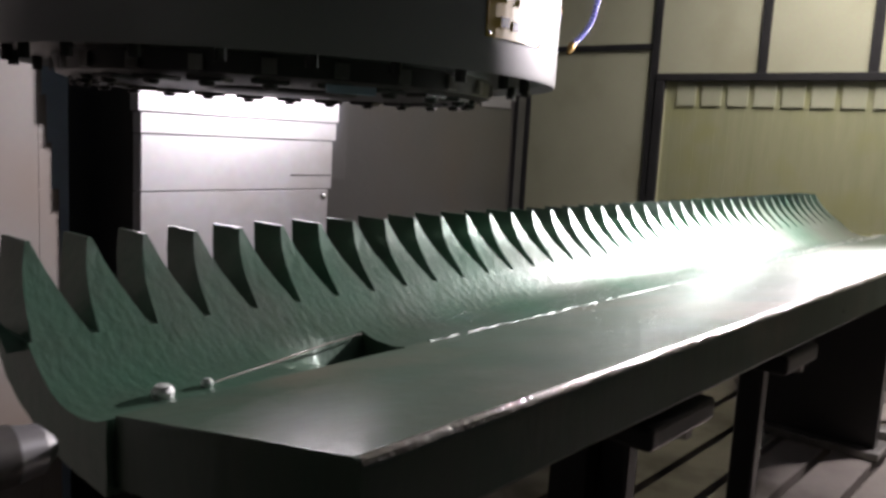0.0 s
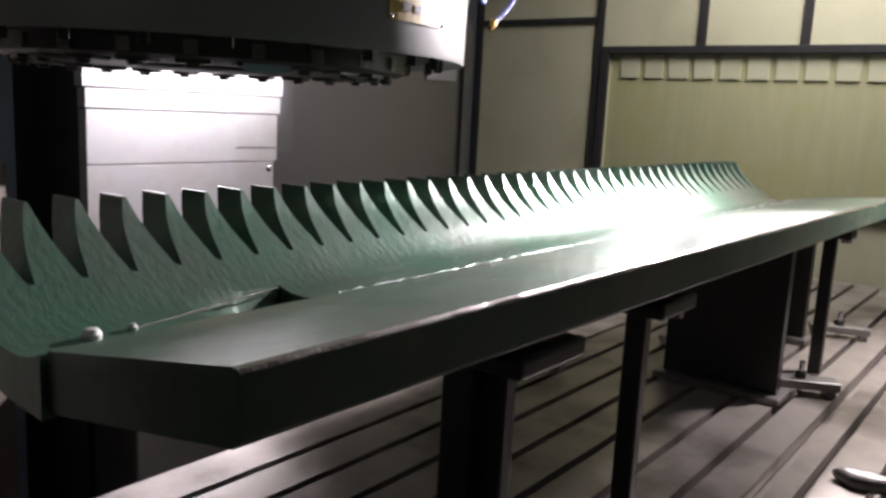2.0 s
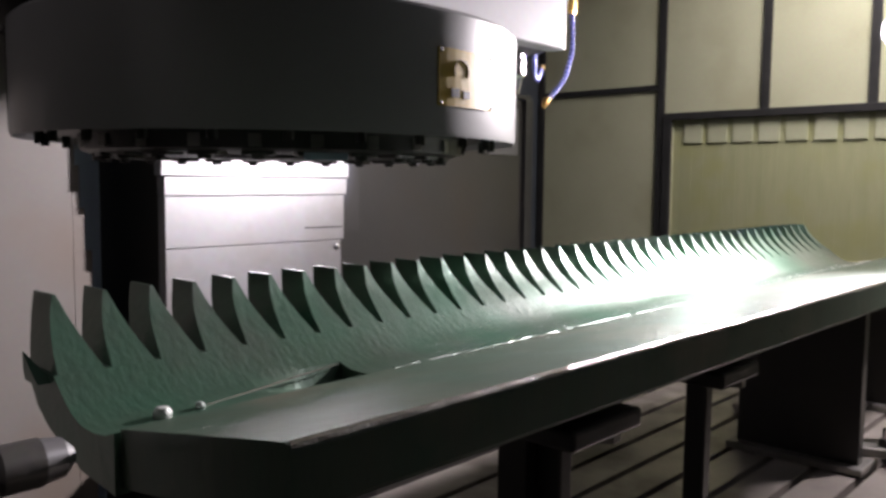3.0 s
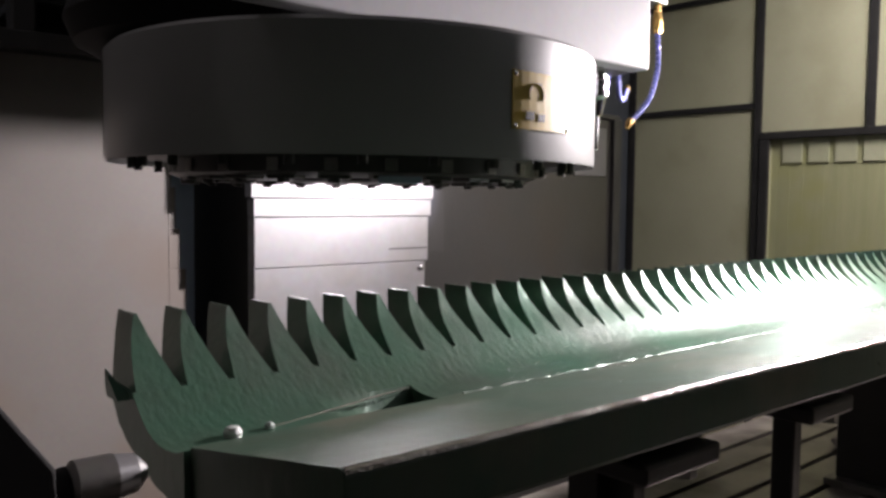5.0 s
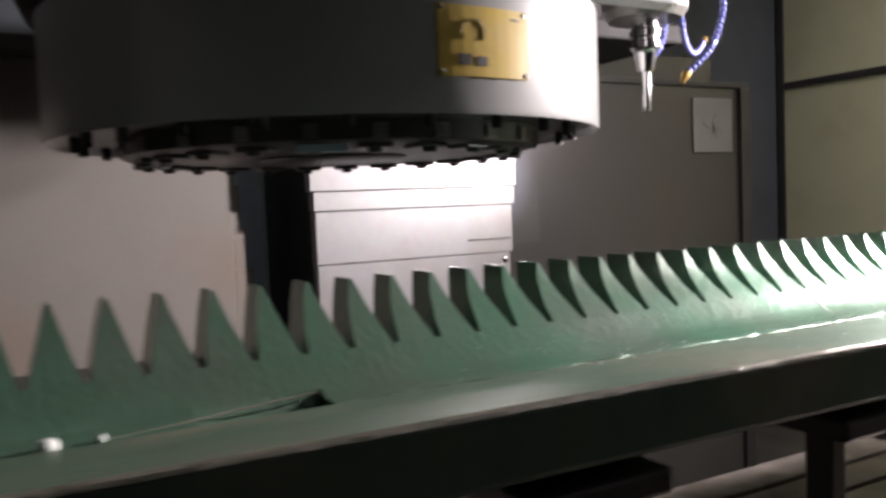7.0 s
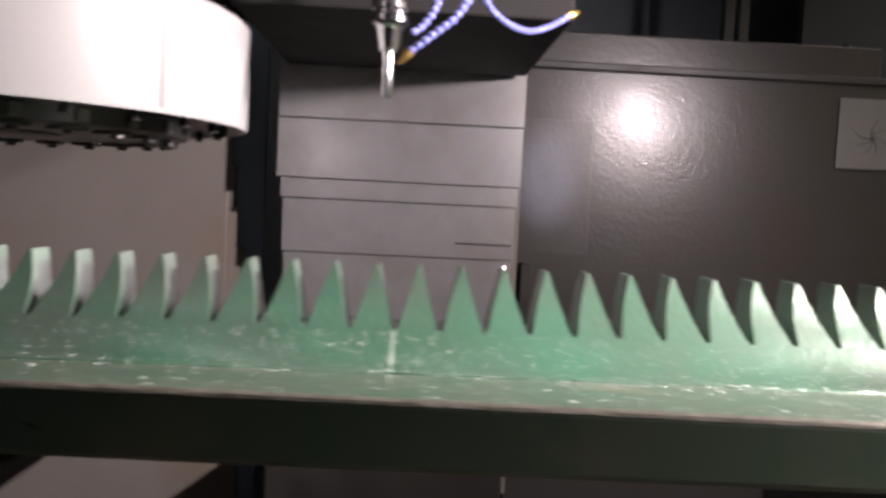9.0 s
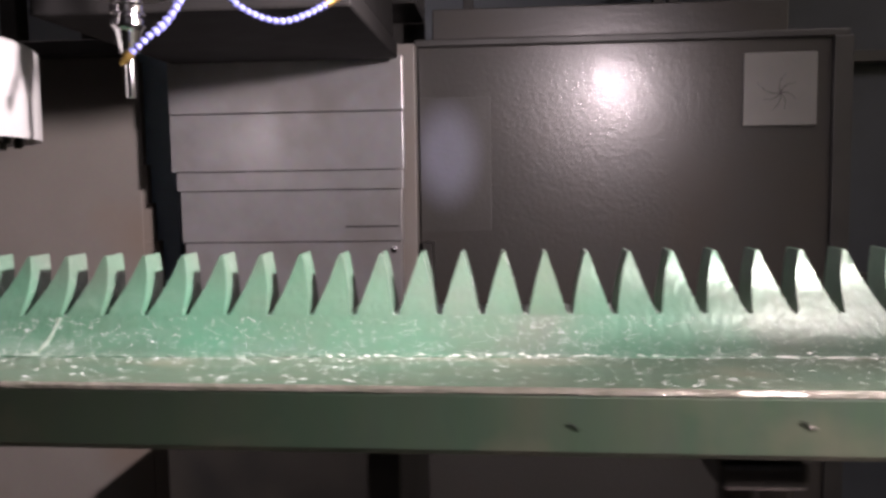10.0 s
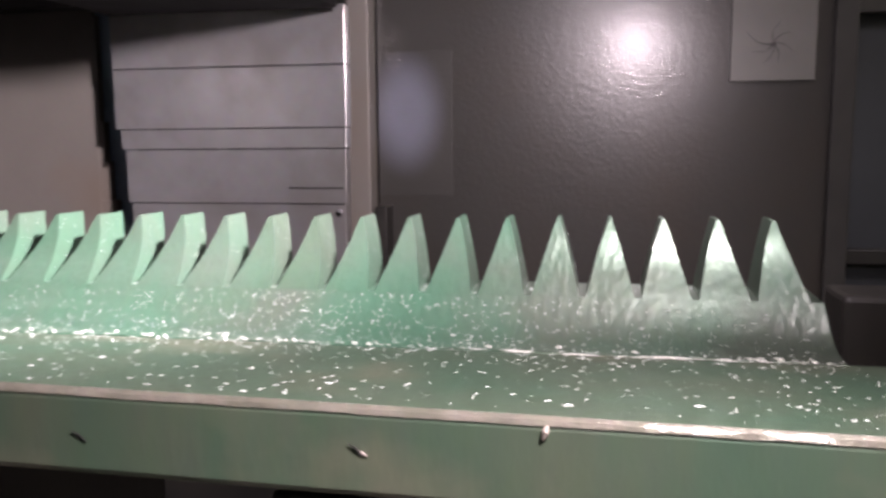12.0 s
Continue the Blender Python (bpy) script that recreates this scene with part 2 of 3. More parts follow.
def spline(points, n=8):
    pts = [Vector(p) for p in points]
    pts = [2 * pts[0] - pts[1], *pts, 2 * pts[-1] - pts[-2]]
    out = []
    for i in range(1, len(pts) - 2):
        p0, p1, p2, p3 = pts[i - 1:i + 3]
        for k in range(n):
            t = k / n
            out.append(0.5 * (2 * p1 + (p2 - p0) * t + (2 * p0 - 5 * p1 + 4 * p2 - p3) * t * t + (3 * p1 - p0 - 3 * p2 + p3) * t ** 3))
    return [*out, pts[-2]]


# ---- the enclosure ----
FLOOR = -0.45


def setting(name, bm, mat, label, category):
    return tagged(link(name, bm, mat), label, category, kind="structure")


setting("floor", boxed((-3.5, -4.2, FLOOR - 0.1), (6.0, 4.4, FLOOR)), M_FLOOR, "dark concrete workshop floor under the machine, out of view", "floor")
setting("ceiling", boxed((-3.5, -4.2, 4.0), (6.0, 4.4, 4.1)), M_GLASS_SKY, "plain grey workshop ceiling", "ceiling")
setting("wall_south", boxed((-3.5, -4.3, FLOOR), (6.0, -4.2, 4.0)), M_HALL, "plain grey workshop wall", "wall")
setting("wall_west", boxed((-3.6, -4.2, FLOOR), (-3.5, 4.4, 4.0)), M_HALL, "plain grey enclosure end wall", "wall")
setting("wall_north", boxed((-3.5, 4.3, FLOOR), (6.0, 4.4, 4.0)), M_NORTH, "blue-grey far wall behind the machine", "wall")

# right end wall: cream panels between dark frame members, and a yellowed window
XE = 5.2
WIN = (-1.10, 1.765, 0.86, 1.82)
bm = bmesh.new()
box(bm, (XE, -4.2, FLOOR), (XE + 0.06, WIN[0], 4.0))
box(bm, (XE, WIN[1], FLOOR), (XE + 0.06, 4.3, 4.0))
box(bm, (XE, WIN[0], FLOOR), (XE + 0.06, WIN[1], WIN[2]))
box(bm, (XE, WIN[0], WIN[3]), (XE + 0.06, WIN[1], 4.0))
wall_east = setting("wall_east", bm, M_CREAM, "cream painted sheet-metal enclosure wall with dark seams", "wall")
win = thing("window_1", "yellowed translucent window with pale tiles along its top", "window", kind="structure")
for lo, hi in (((XE - 0.03, WIN[0] - 0.06, WIN[3]), (XE - 0.001, WIN[1] + 0.07, WIN[3] + 0.055)),
               ((XE - 0.03, WIN[0] - 0.06, WIN[2] - 0.06), (XE - 0.001, WIN[1] + 0.07, WIN[2])),
               ((XE - 0.03, WIN[1], WIN[2]), (XE - 0.001, WIN[1] + 0.07, WIN[3])),
               ((XE - 0.03, WIN[0] - 0.06, WIN[2]), (XE - 0.001, WIN[0], WIN[3]))):
    part("window_frame", boxed(lo, hi, 0.006), M_FRAME, win, "dark painted frame")
bm = bmesh.new()
ys = np.linspace(WIN[0], WIN[1], 60)
for a, b in zip(ys, ys[1:]):
    box(bm, (XE + 0.015 + 0.001 * (int(round(a * 20)) % 2), a, WIN[2]), (XE + 0.03, b, WIN[3]))
part("pane", bm, M_WINDOW, win)
for i in range(15):
    y = WIN[1] - 0.16 - i * 0.185
    part("tile", boxed((XE + 0.004, y - 0.072, WIN[3] - 0.17), (XE + 0.014, y + 0.072, WIN[3] - 0.002), 0.003), M_TILE, win)
for y in (2.96, 1.86, 1.08, 0.40, -0.4, -1.2):
    lo = FLOOR if y > 1.8 else WIN[3] + 0.055
    tagged(link("trim", boxed((XE - 0.02, y - 0.03, lo), (XE - 0.001, y + 0.03, 4.0), 0.004), M_FRAME), "dark grey wall seam strip", "trim", kind="structure")
for z, a, b in ((2.07, 1.89, 2.93), (2.9, 1.89, 2.93)):
    tagged(link("trim", boxed((XE - 0.018, a, z - 0.022), (XE - 0.001, b, z + 0.022), 0.004), M_FRAME), "dark grey horizontal wall seam strip", "trim", kind="structure")

# rear partition left of the column: stepped telescopic cover
bm = bmesh.new()
box(bm, (-3.4, 1.73, FLOOR), (0.75, 1.76, 1.82), 0.003)
cover_left = setting("wall_cover", bm, M_WALL, "grey stained sheet-metal guard wall behind the table", "guard wall")
for i, (x1, z0, z1) in enumerate(((0.762, 1.40, 1.80), (0.777, 1.25, 1.40), (0.792, 1.10, 1.25), (0.815, -0.1, 1.10))):
    tagged(link("cover_step", boxed((0.751, 1.7302, z0 + 0.001), (x1, 1.7598, z1)), M_WALL, cover_left), "")
recess = thing("column_recess", "dark recess with a blue-grey back plate beside the way cover", "machine guard")
part("blue_plate", boxed((0.66, 1.79, FLOOR), (0.875, 1.82, 1.95), 0.003), M_BLUE, recess, "blue-grey painted plate")
part("back_plate", boxed((1.066, 2.18, FLOOR), (1.84, 2.21, 2.2), 0.003), M_DARK, recess)
part("side_plate", boxed((0.30, 2.18, FLOOR), (0.757, 2.21, 2.2), 0.003), M_DARK, recess)
part("cheek", boxed((1.0, 1.60, FLOOR), (1.03, 2.17, 1.9), 0.003), M_DARK, recess)
part("cap", boxed((0.30, 1.78, 2.0), (1.84, 2.17, 2.03), 0.003), M_DARK, recess)
tagged(link("frame_beam", boxed((-3.4, 1.66, 1.82), (0.72, 1.78, 1.88), 0.006), M_FRAME), "dark horizontal enclosure beam above the guard wall", "beam", kind="structure")
tagged(link("frame_post", boxed((0.24, 1.68, 1.88), (0.31, 1.76, 4.0), 0.006), M_FRAME), "dark enclosure post standing on the beam", "post", kind="structure")

# way cover: lapped stainless plates
way = thing("way_cover", "lapped stainless telescopic way cover, stained and lit", "machine cover")
PLATES = ((0.968, 1.819, 1.574, 1.765, 1.505), (0.966, 1.817, 1.366, 1.571, 1.512), (0.980, 1.812, 1.296, 1.363, 1.520),
          (0.988, 1.806, 1.107, 1.293, 1.532), (0.994, 1.800, 0.84, 1.104, 1.544), (1.0, 1.795, 0.50, 0.837, 1.556))
for x0, x1, z0, z1, y in PLATES:
    bm = boxed((x0, y, z0), (x1, y + 0.05, z1), 0.002)
    part("cover_plate", bm, M_COVER, way)
part("cover_lip", boxed((1.60, 1.527, 1.158), (1.795, 1.534, 1.163)), M_FRAME, way)
part("screw", turned([(0.012, 0), (0.012, 0.008), (0.0, 0.012)], Matrix.Translation((1.775, 1.545, 1.075)) @ Matrix.Rotation(radians(90), 4, "X"), 10), M_CHROME, way)
part("base_step", boxed((1.0, 1.28, FLOOR), (1.78, 1.55, 0.46), 0.01), M_DARK, way, "dark grey stepped base")

# cabinet on the rear right
cab = thing("control_cabinet", "large glossy grey steel cabinet with a pale taped plate", "cabinet")
part("body", boxed((1.845, 1.80, FLOOR), (3.455, 2.5, 1.835), 0.006), M_CAB, cab)
# thin sheet that carries the painted light patch
part("sheen_patch", boxed((1.850, 1.7975, 1.12), (2.125, 1.7995, 1.64), 0.0008), M_PATCH, cab, "pale bluish patch of light painted on the door")
part("top_rim", boxed((1.835, 1.785, 1.835), (3.46, 2.5, 1.862), 0.004), M_FRAME, cab)
part("top_box", boxed((1.90, 1.83, 1.864), (3.25, 2.4, 1.985), 0.006), M_CAB, cab)
part("corner_post", boxed((3.40, 1.775, FLOOR), (3.47, 1.80, 1.835), 0.004), M_FRAME, cab)
part("edge_strip", boxed((1.765, 1.70, 0.2), (1.843, 1.80, 1.835), 0.004), M_WALL, cab)
part("latch_post", boxed((1.86, 1.70, 0.7), (1.90, 1.798, 1.085), 0.004), M_DARK, cab)
part("top_knob", turned([(0.018, 0), (0.02, 0.01), (0.012, 0.025), (0, 0.028)], Matrix.Translation((3.14, 1.9, 1.985)), 14), M_DARK, cab)
sq = thing("taped_plate", "pale square plate with a star-shaped crack on the cabinet", "plate")
part("plate", boxed((3.076, 1.788, 1.508), (3.346, 1.798, 1.780), 0.003), M_SHEET, sq)
rng = random.Random(4)
bm = bmesh.new()
for k in range(7):
    a = k * 2 * math.pi / 7 + rng.uniform(-0.3, 0.3)
    L = rng.uniform(0.06, 0.105)
    pts = [(3.211 + (L * s) * math.cos(a + 0.25 * math.sin(5 * s)), 1.7865, 1.63 + (L * s) * math.sin(a + 0.25 * math.sin(5 * s))) for s in (0, 0.3, 0.6, 1)]
    tube(pts, [0.0018, 0.0017, 0.0012, 0.0006], 5, bm)
part("crack", bm, M_FRAME, sq)
for x in (1.99, 2.87, 2.94):
    tagged(link("frame_post", boxed((x, 2.52, FLOOR), (x + 0.05, 2.58, 4.0), 0.005), M_FRAME), "dark upright frame post behind the cabinet", "post", kind="structure")
tagged(link("frame_beam", boxed((3.5, 2.90, 1.88), (4.3, 2.96, 1.94), 0.006), M_FRAME), "dark horizontal frame beam beside the cabinet", "beam", kind="structure")
tagged(link("frame_beam", boxed((3.5, 2.90, 0.74), (4.3, 2.96, 0.81), 0.006), M_FRAME), "dark horizontal frame beam beside the cabinet", "beam", kind="structure")
tagged(link("wall_rear", boxed((3.47, 3.0, FLOOR), (5.2, 3.06, 4.0)), M_GLASS_SKY), "blue-grey rear enclosure wall", "wall", kind="structure")

# ---- machine table with T-slots ----
TZ = 0.54
table = thing("machine_table", "oily cast-iron machine table with T-slots", "machine table")
SLOTS = [-0.82, -0.695, -0.615, -0.49, -0.365, -0.24, -0.115, 0.01, 0.135, 0.26]
prof = [(-0.93, TZ - 0.16), (-0.93, TZ)]
for y in SLOTS:
    w = 0.011 if y != -0.615 else 0.018
    prof += [(y - w, TZ), (y - w, TZ - 0.03), (y - w - 0.008, TZ - 0.03), (y - w - 0.008, TZ - 0.05),
             (y + w + 0.008, TZ - 0.05), (y + w + 0.008, TZ - 0.03), (y + w, TZ - 0.03), (y + w, TZ)]
prof += [(0.39, TZ), (0.39, TZ - 0.16)]
part("table_top", prism(prof, -0.9, 4.3), M_TABLE, table)
part("saddle", boxed((-0.2, -0.7, FLOOR), (3.4, 0.3, TZ - 0.16), 0.02), M_DARK, table)

# ---- the serrated blade on its bar ----
PITCH, TEETH, TIP = 0.07, 42, 1.20
X0, X1 = -0.035, 2.915


def sag(x, y, z):
    return y, z - 0.0085 * x * max(0.0, -y - 0.246) / 0.314


blade = thing("serrated_blade", "long wet green-stained steel blade with forty-two pointed teeth", "machine part")
# curved trough plate behind the bar, with a ramped pocket near one end
front = [(-0.245, 1.071), (-0.236, 1.068), (-0.225, 1.064), (-0.195, 1.0595), (-0.165, 1.0605), (-0.150, 1.0635), (-0.135, 1.069), (-0.118, 1.079), (-0.102, 1.0915), (-0.090, 1.1015), (-0.0825, 1.108)]
back = [(0.012, 1.110), (-0.006, 1.090), (-0.028, 1.060), (-0.060, 1.040), (-0.105, 1.022), (-0.16, 1.005), (-0.245, 0.998)]
POCKET = (0.215, 0.385)


def trough_shape(x, y, z):
    if POCKET[0] < x < POCKET[1] and -0.23 < y < -0.145 and z > 1.04:
        z -= 0.050 * (x - POCKET[0]) / (POCKET[1] - POCKET[0])
    return y, z


xs = sorted({*np.linspace(X0, X1, 60).round(4).tolist(), 0.2149, 0.30, 0.3849, 0.3851})
part("trough", prism(front + back, xs, None, 0, trough_shape), M_TROUGH, blade, "curved wet trough below the teeth", smooth=True)
# one tooth, repeated
levels = [(0.000, -0.0835, 0.010), (0.010, -0.072, 0.017), (0.024, -0.054, 0.026), (0.042, -0.034, 0.037), (0.063, -0.016, 0.049), (0.081, -0.006, 0.057), (0.0925, 0.0, 0.062)]
bm = bmesh.new()
rings = []
for h, yf, yb in levels:
    w = 0.0285 * (1 - h / 0.0930) ** 0.95 + 0.0022
    rings.append([bm.verts.new(v) for v in ((-w, yf, h), (w, yf, h), (w * 0.95, yb, h), (-w * 0.95, yb, h))])
for a, b in zip(rings, rings[1:]):
    for i in range(4):
        bm.faces.new((a[i], a[(i + 1) % 4], b[(i + 1) % 4], b[i]))
bm.faces.new(rings[0])
bm.faces.new(rings[-1])
tooth = part("tooth", bm, M_BLADE, blade, "", True)
tooth.location = (0, 0, TIP - 0.0925)
for k in range(1, TEETH):
    t = new("tooth", tooth.data)
    t.parent = blade
    t.location = (k * PITCH, 0, TIP - 0.0925)
# broken half tooth at the end
bm = bmesh.new()
base = [bm.verts.new(v) for v in ((-0.052, -0.075, 1.098), (-0.030, -0.075, 1.098), (-0.030, -0.035, 1.098), (-0.052, -0.035, 1.098))]
mid = [bm.verts.new(v) for v in ((-0.052, -0.052, 1.114), (-0.040, -0.052, 1.114), (-0.040, -0.028, 1.114), (-0.052, -0.028, 1.114))]
tip = bm.verts.new((-0.051, -0.026, 1.135))
bm.faces.new(base)
for i in range(4):
    bm.faces.new((base[i], base[(i + 1) % 4], mid[(i + 1) % 4], mid[i]))
    bm.faces.new((mid[i], mid[(i + 1) % 4], tip))
part("end_spur", bm, M_BLADE, blade)
# flat bar in front, with a bevelled worn edge
bar = thing("support_bar", "heavy wet green-stained steel bar with a worn bare front edge", "steel bar")
prof = [(-0.246, 1.074), (-0.30, 1.084), (-0.42, 1.106), (-0.553, 1.130), (-0.560, 1.128), (-0.562, 1.122), (-0.564, 1.067), (-0.556, 1.059), (-0.30, 1.014), (-0.246, 1.005)]
bm = prism(prof, np.linspace(X0 + 0.008, 3.08, 62).tolist(), None, 0, sag)
part("bar_body", bm, M_BAR, bar)
rng = random.Random(21)
bm = bmesh.new()
xs = np.linspace(X0 + 0.010, 3.078, 150).tolist()
rows = []
for x in xs:
    w = rng.uniform(0.0004, 0.0028)
    zz = 0.0085 * x
    rows.append([bm.verts.new((x, y, z - zz)) for y, z in ((-0.5555 + w * 0.6, 1.1308 - w * 0.1), (-0.5570, 1.1313), (-0.5608, 1.1291), (-0.5624, 1.1262 - w * 0.4))])
for a, b in zip(rows, rows[1:]):
    for k in range(3):
        bm.faces.new((a[k], a[k + 1], b[k + 1], b[k]))
part("worn_edge", bm, M_EDGE, bar, "bare worn edge with uneven outline", True)
for x, z, w in ((2.233, 1.078, 0.016), (2.462, 1.082, 0.014), (1.1, 1.085, 0.02)):
    part("chip_mark", tube([(x, -0.5645, z), (x + w * 0.4, -0.5645, z - 0.003), (x + w * 0.8, -0.5645, z - 0.008)], [0.0004, 0.0009, 0.0004], 6), M_MATT, bar, "small dark chipped spot")

part("pale_chip", tube([(2.609, -0.563, 1.104), (2.608, -0.564, 1.100), (2.6065, -0.564, 1.096), (2.606, -0.564, 1.093)], [0.0010, 0.0030, 0.0022, 0.0006], 8), M_SCRAP, bar, "pale chipped spot below the edge", True)
part("pale_chip", tube([(2.470, -0.564, 1.077), (2.473, -0.564, 1.075), (2.477, -0.564, 1.073)], [0.0003, 0.0011, 0.0003], 8), M_SCRAP, bar, "pale chipped spot below the edge", True)

# ---- tool carousel ----
DC, DR = (0.597, 0.321), 0.505
car = thing("tool_carousel", "large dark round tool-changer drum, brightly lit on one flank", "tool changer")
md = Matrix.Translation((*DC, 0))
part("drum_cover", turned([(DR - 0.012, 1.445), (DR - 0.002, 1.433), (DR, 1.44), (DR, 1.640), (DR - 0.008, 1.648), (0.30, 1.652), (0.0, 1.652)], md, 96), M_DRUM, car, "satin dark grey drum cover", True)
part("carousel_disc", turned([(0.12, 1.405), (0.37, 1.405), (0.385, 1.41), (0.39, 1.44), (0.47, 1.445), (0.47, 1.46), (0.12, 1.46)], md, 72), M_DARK, car, "black carousel disc", True)
part("hub", turned([(0.0, 1.398), (0.13, 1.398), (0.14, 1.402), (0.14, 1.45), (0, 1.45)], md, 40), M_DARK, car, "", True)
pocket = None
for k in range(24):
    a = 2 * math.pi * k / 24 + 0.07
    m = Matrix.Translation((DC[0] + 0.352 * math.cos(a), DC[1] + 0.352 * math.sin(a), 0)) @ Matrix.Rotation(a, 4, "Z")
    if pocket is None:
        bm = boxed((-0.035, -0.028, 1.398), (0.012, 0.028, 1.42), 0.004)
        turned([(0.012, 1.40), (0.012, 1.394), (0.009, 1.391), (0, 1.391)], None, 12, bm)
        pocket = part("tool_pocket", bm, M_DARK, car, "black gripper pocket")
        pocket.matrix_local = m
    else:
        p = new("tool_pocket", pocket.data)
        p.parent = car
        p.matrix_local = m
for k in range(24):
    a = 2 * math.pi * (k + 0.5) / 24 + 0.07
    m = Matrix.Translation((DC[0] + 0.455 * math.cos(a), DC[1] + 0.455 * math.sin(a), 0))
    part("bolt", turned([(0, 1.428), (0.008, 1.428), (0.009, 1.42), (0.009, 1.446)], m, 8), M_DARK, car)
for k in range(24):
    a = 2 * math.pi * k / 24 + 0.07
    m = Matrix.Translation((*DC, 0)) @ Matrix.Rotation(a, 4, "Z")
    part("number_tag", boxed((0.3905, -0.011, 1.412), (0.3935, 0.011, 1.434), 0.0008, m), M_STEEL, car, "small dull steel tag")
mt = Matrix.Translation((*DC, 0)) @ Matrix.Rotation(math.atan2(-0.355, -0.155), 4, "Z")
part("blue_tag", boxed((0.385, -0.038, 1.3915), (0.390, 0.038, 1.4035), 0.001, mt), M_BLUE, car, "pale blue strip label")
part("drum_dome", turned([(0.30, 1.652), (0.345, 1.675), (0.365, 1.72), (0.34, 1.80), (0.30, 1.86), (0.27, 1.95), (0.27, 2.5), (0.0, 2.5)], Matrix.Translation((0.43, 0.50, 0)), 56), M_MATT, car, "dark rounded housing above the drum", True)
# yellow plate wrapped on the drum
warn = part("warning_plate", bmesh.new(), M_YELLOW, car, "yellow warning plate with worn print")
bm = bmesh.new()


def wrap(bm, a0, a1, z0, z1, r0, r1, n=8):
    cols = []
    for i in range(n + 1):
        a = a0 + (a1 - a0) * i / n
        cols.append([bm.verts.new((DC[0] + r * math.cos(a), DC[1] + r * math.sin(a), z)) for r, z in ((r1, z0), (r1, z1), (r0, z1), (r0, z0))])
    for a, b in zip(cols, cols[1:]):
        for k in range(4):
            bm.faces.new((a[k], a[(k + 1) % 4], b[(k + 1) % 4], b[k]))
    bm.faces.new(cols[0])
    bm.faces.new(cols[-1])


A0 = math.atan2(-0.166 - DC[1], 0.56 - DC[0])
wrap(bm, A0, A0 + 0.115 / DR * 1.35, 1.484, 1.581, DR - 0.002, DR + 0.0025)
bm.to_mesh(warn.data)
bm.free()
for a, b, z0, z1 in ((0.06, 0.100, 1.500, 1.515), (0.120, 0.155, 1.499, 1.512), (0.245, 0.275, 1.566, 1.569), (0.115, 0.135, 1.560, 1.563)):
    bm = bmesh.new()
    wrap(bm, A0 + a, A0 + b, z0, z1, DR + 0.002, DR + 0.0032, 3)
    part("print_bar", bm, M_PRINT, warn)
bm = bmesh.new()
tube([(DC[0] + (DR + 0.003) * math.cos(A0 + 0.11 + 0.035 * math.cos(q)), DC[1] + (DR + 0.003) * math.sin(A0 + 0.11 + 0.035 * math.cos(q)), 1.545 + 0.0177 * math.sin(q)) for q in np.linspace(-0.6, 3.7, 14)], 0.0011, 5, bm)
part("printed_ring", bm, M_RING, warn, "faint worn ring mark")
for a in (0.012, 0.295):
    for z in (1.489, 1.576):
        m = Matrix.Translation((DC[0] + (DR + 0.002) * math.cos(A0 + a), DC[1] + (DR + 0.002) * math.sin(A0 + a), z)) @ Matrix.Rotation(A0 + a, 4, "Z") @ Matrix.Rotation(radians(90), 4, "Y")
        part("screw", turned([(0.004, 0.0), (0.004, 0.0015), (0.0, 0.0028)], m, 8), M_CHROME, warn)

for deg in (-32.0, 160.0):
    bm = bmesh.new()
    wrap(bm, radians(deg), radians(deg) + 0.006, 1.442, 1.640, DR - 0.002, DR + 0.0012, 2)
    part("cover_seam", bm, M_DARK, car, "thin dark sheet joint")

# ---- spindle head ----
head = thing("spindle_head", "spindle head with pale enamel cover and black underside", "spindle head")
part("head_cover", boxed((0.16, -0.02, 1.665), (1.17, 0.03, 2.5), 0.004), M_WHITE, head, "pale grey enamel side cover")
part("head_body", boxed((1.0, 0.62, 1.80), (1.80, 1.45, 2.9), 0.02), M_MATT, head, "black head casting")
part("head_slide", boxed((1.0, 0.60, 1.745), (1.81, 1.46, 1.80), 0.008), M_MATT, head, "black lower slide of the head")
part("head_nose", turned([(0.10, 1.80), (0.10, 1.74), (0.085, 1.72), (0.0, 1.72)], Matrix.Translation((1.389, 0.308, 0)), 40), M_STEEL, head, "steel spindle nose", True)
part("tool_holder", turned([(0.0, 1.60), (0.018, 1.60), (0.02, 1.605), (0.026, 1.64), (0.03, 1.65), (0.036, 1.655), (0.036, 1.668), (0.031, 1.671), (0.031, 1.678), (0.036, 1.681), (0.036, 1.695), (0.032, 1.70), (0.032, 1.74)],
     Matrix.Translation((1.389, 0.308, 0)), 32), M_CHROME, head, "chrome tool holder", True)
part("end_mill", turned([(0, 1.507), (0.009, 1.507), (0.01, 1.509), (0.01, 1.56), (0.011, 1.60)], Matrix.Translation((1.389, 0.308, 0)), 16), M_CHROME, head, "slim bright end mill", True)

part("quill", turned([(0.10, 1.80), (0.105, 1.81), (0.105, 2.2), (0.12, 2.22), (0.12, 2.9), (0.0, 2.9)], Matrix.Translation((1.389, 0.308, 0)), 40), M_STEEL, head, "steel spindle quill", True)
part("quill_carrier", boxed((1.0, 0.20, 2.0), (1.42, 0.63, 2.9), 0.012), M_DARK, head, "black quill carrier")
part("hose_bracket", boxed((1.46, 0.21, 1.92), (1.58, 0.39, 1.95), 0.004), M_STEEL, head, "steel hose bracket")


BEAD = bmesh.new()
turned([(0.0, -0.0085), (0.0047, -0.0085), (0.0064, -0.004), (0.0085, 0.0), (0.0077, 0.004), (0.0047, 0.0075), (0.0, 0.0085)], None, 12, BEAD)
bead_mesh = bpy.data.meshes.new("bead")
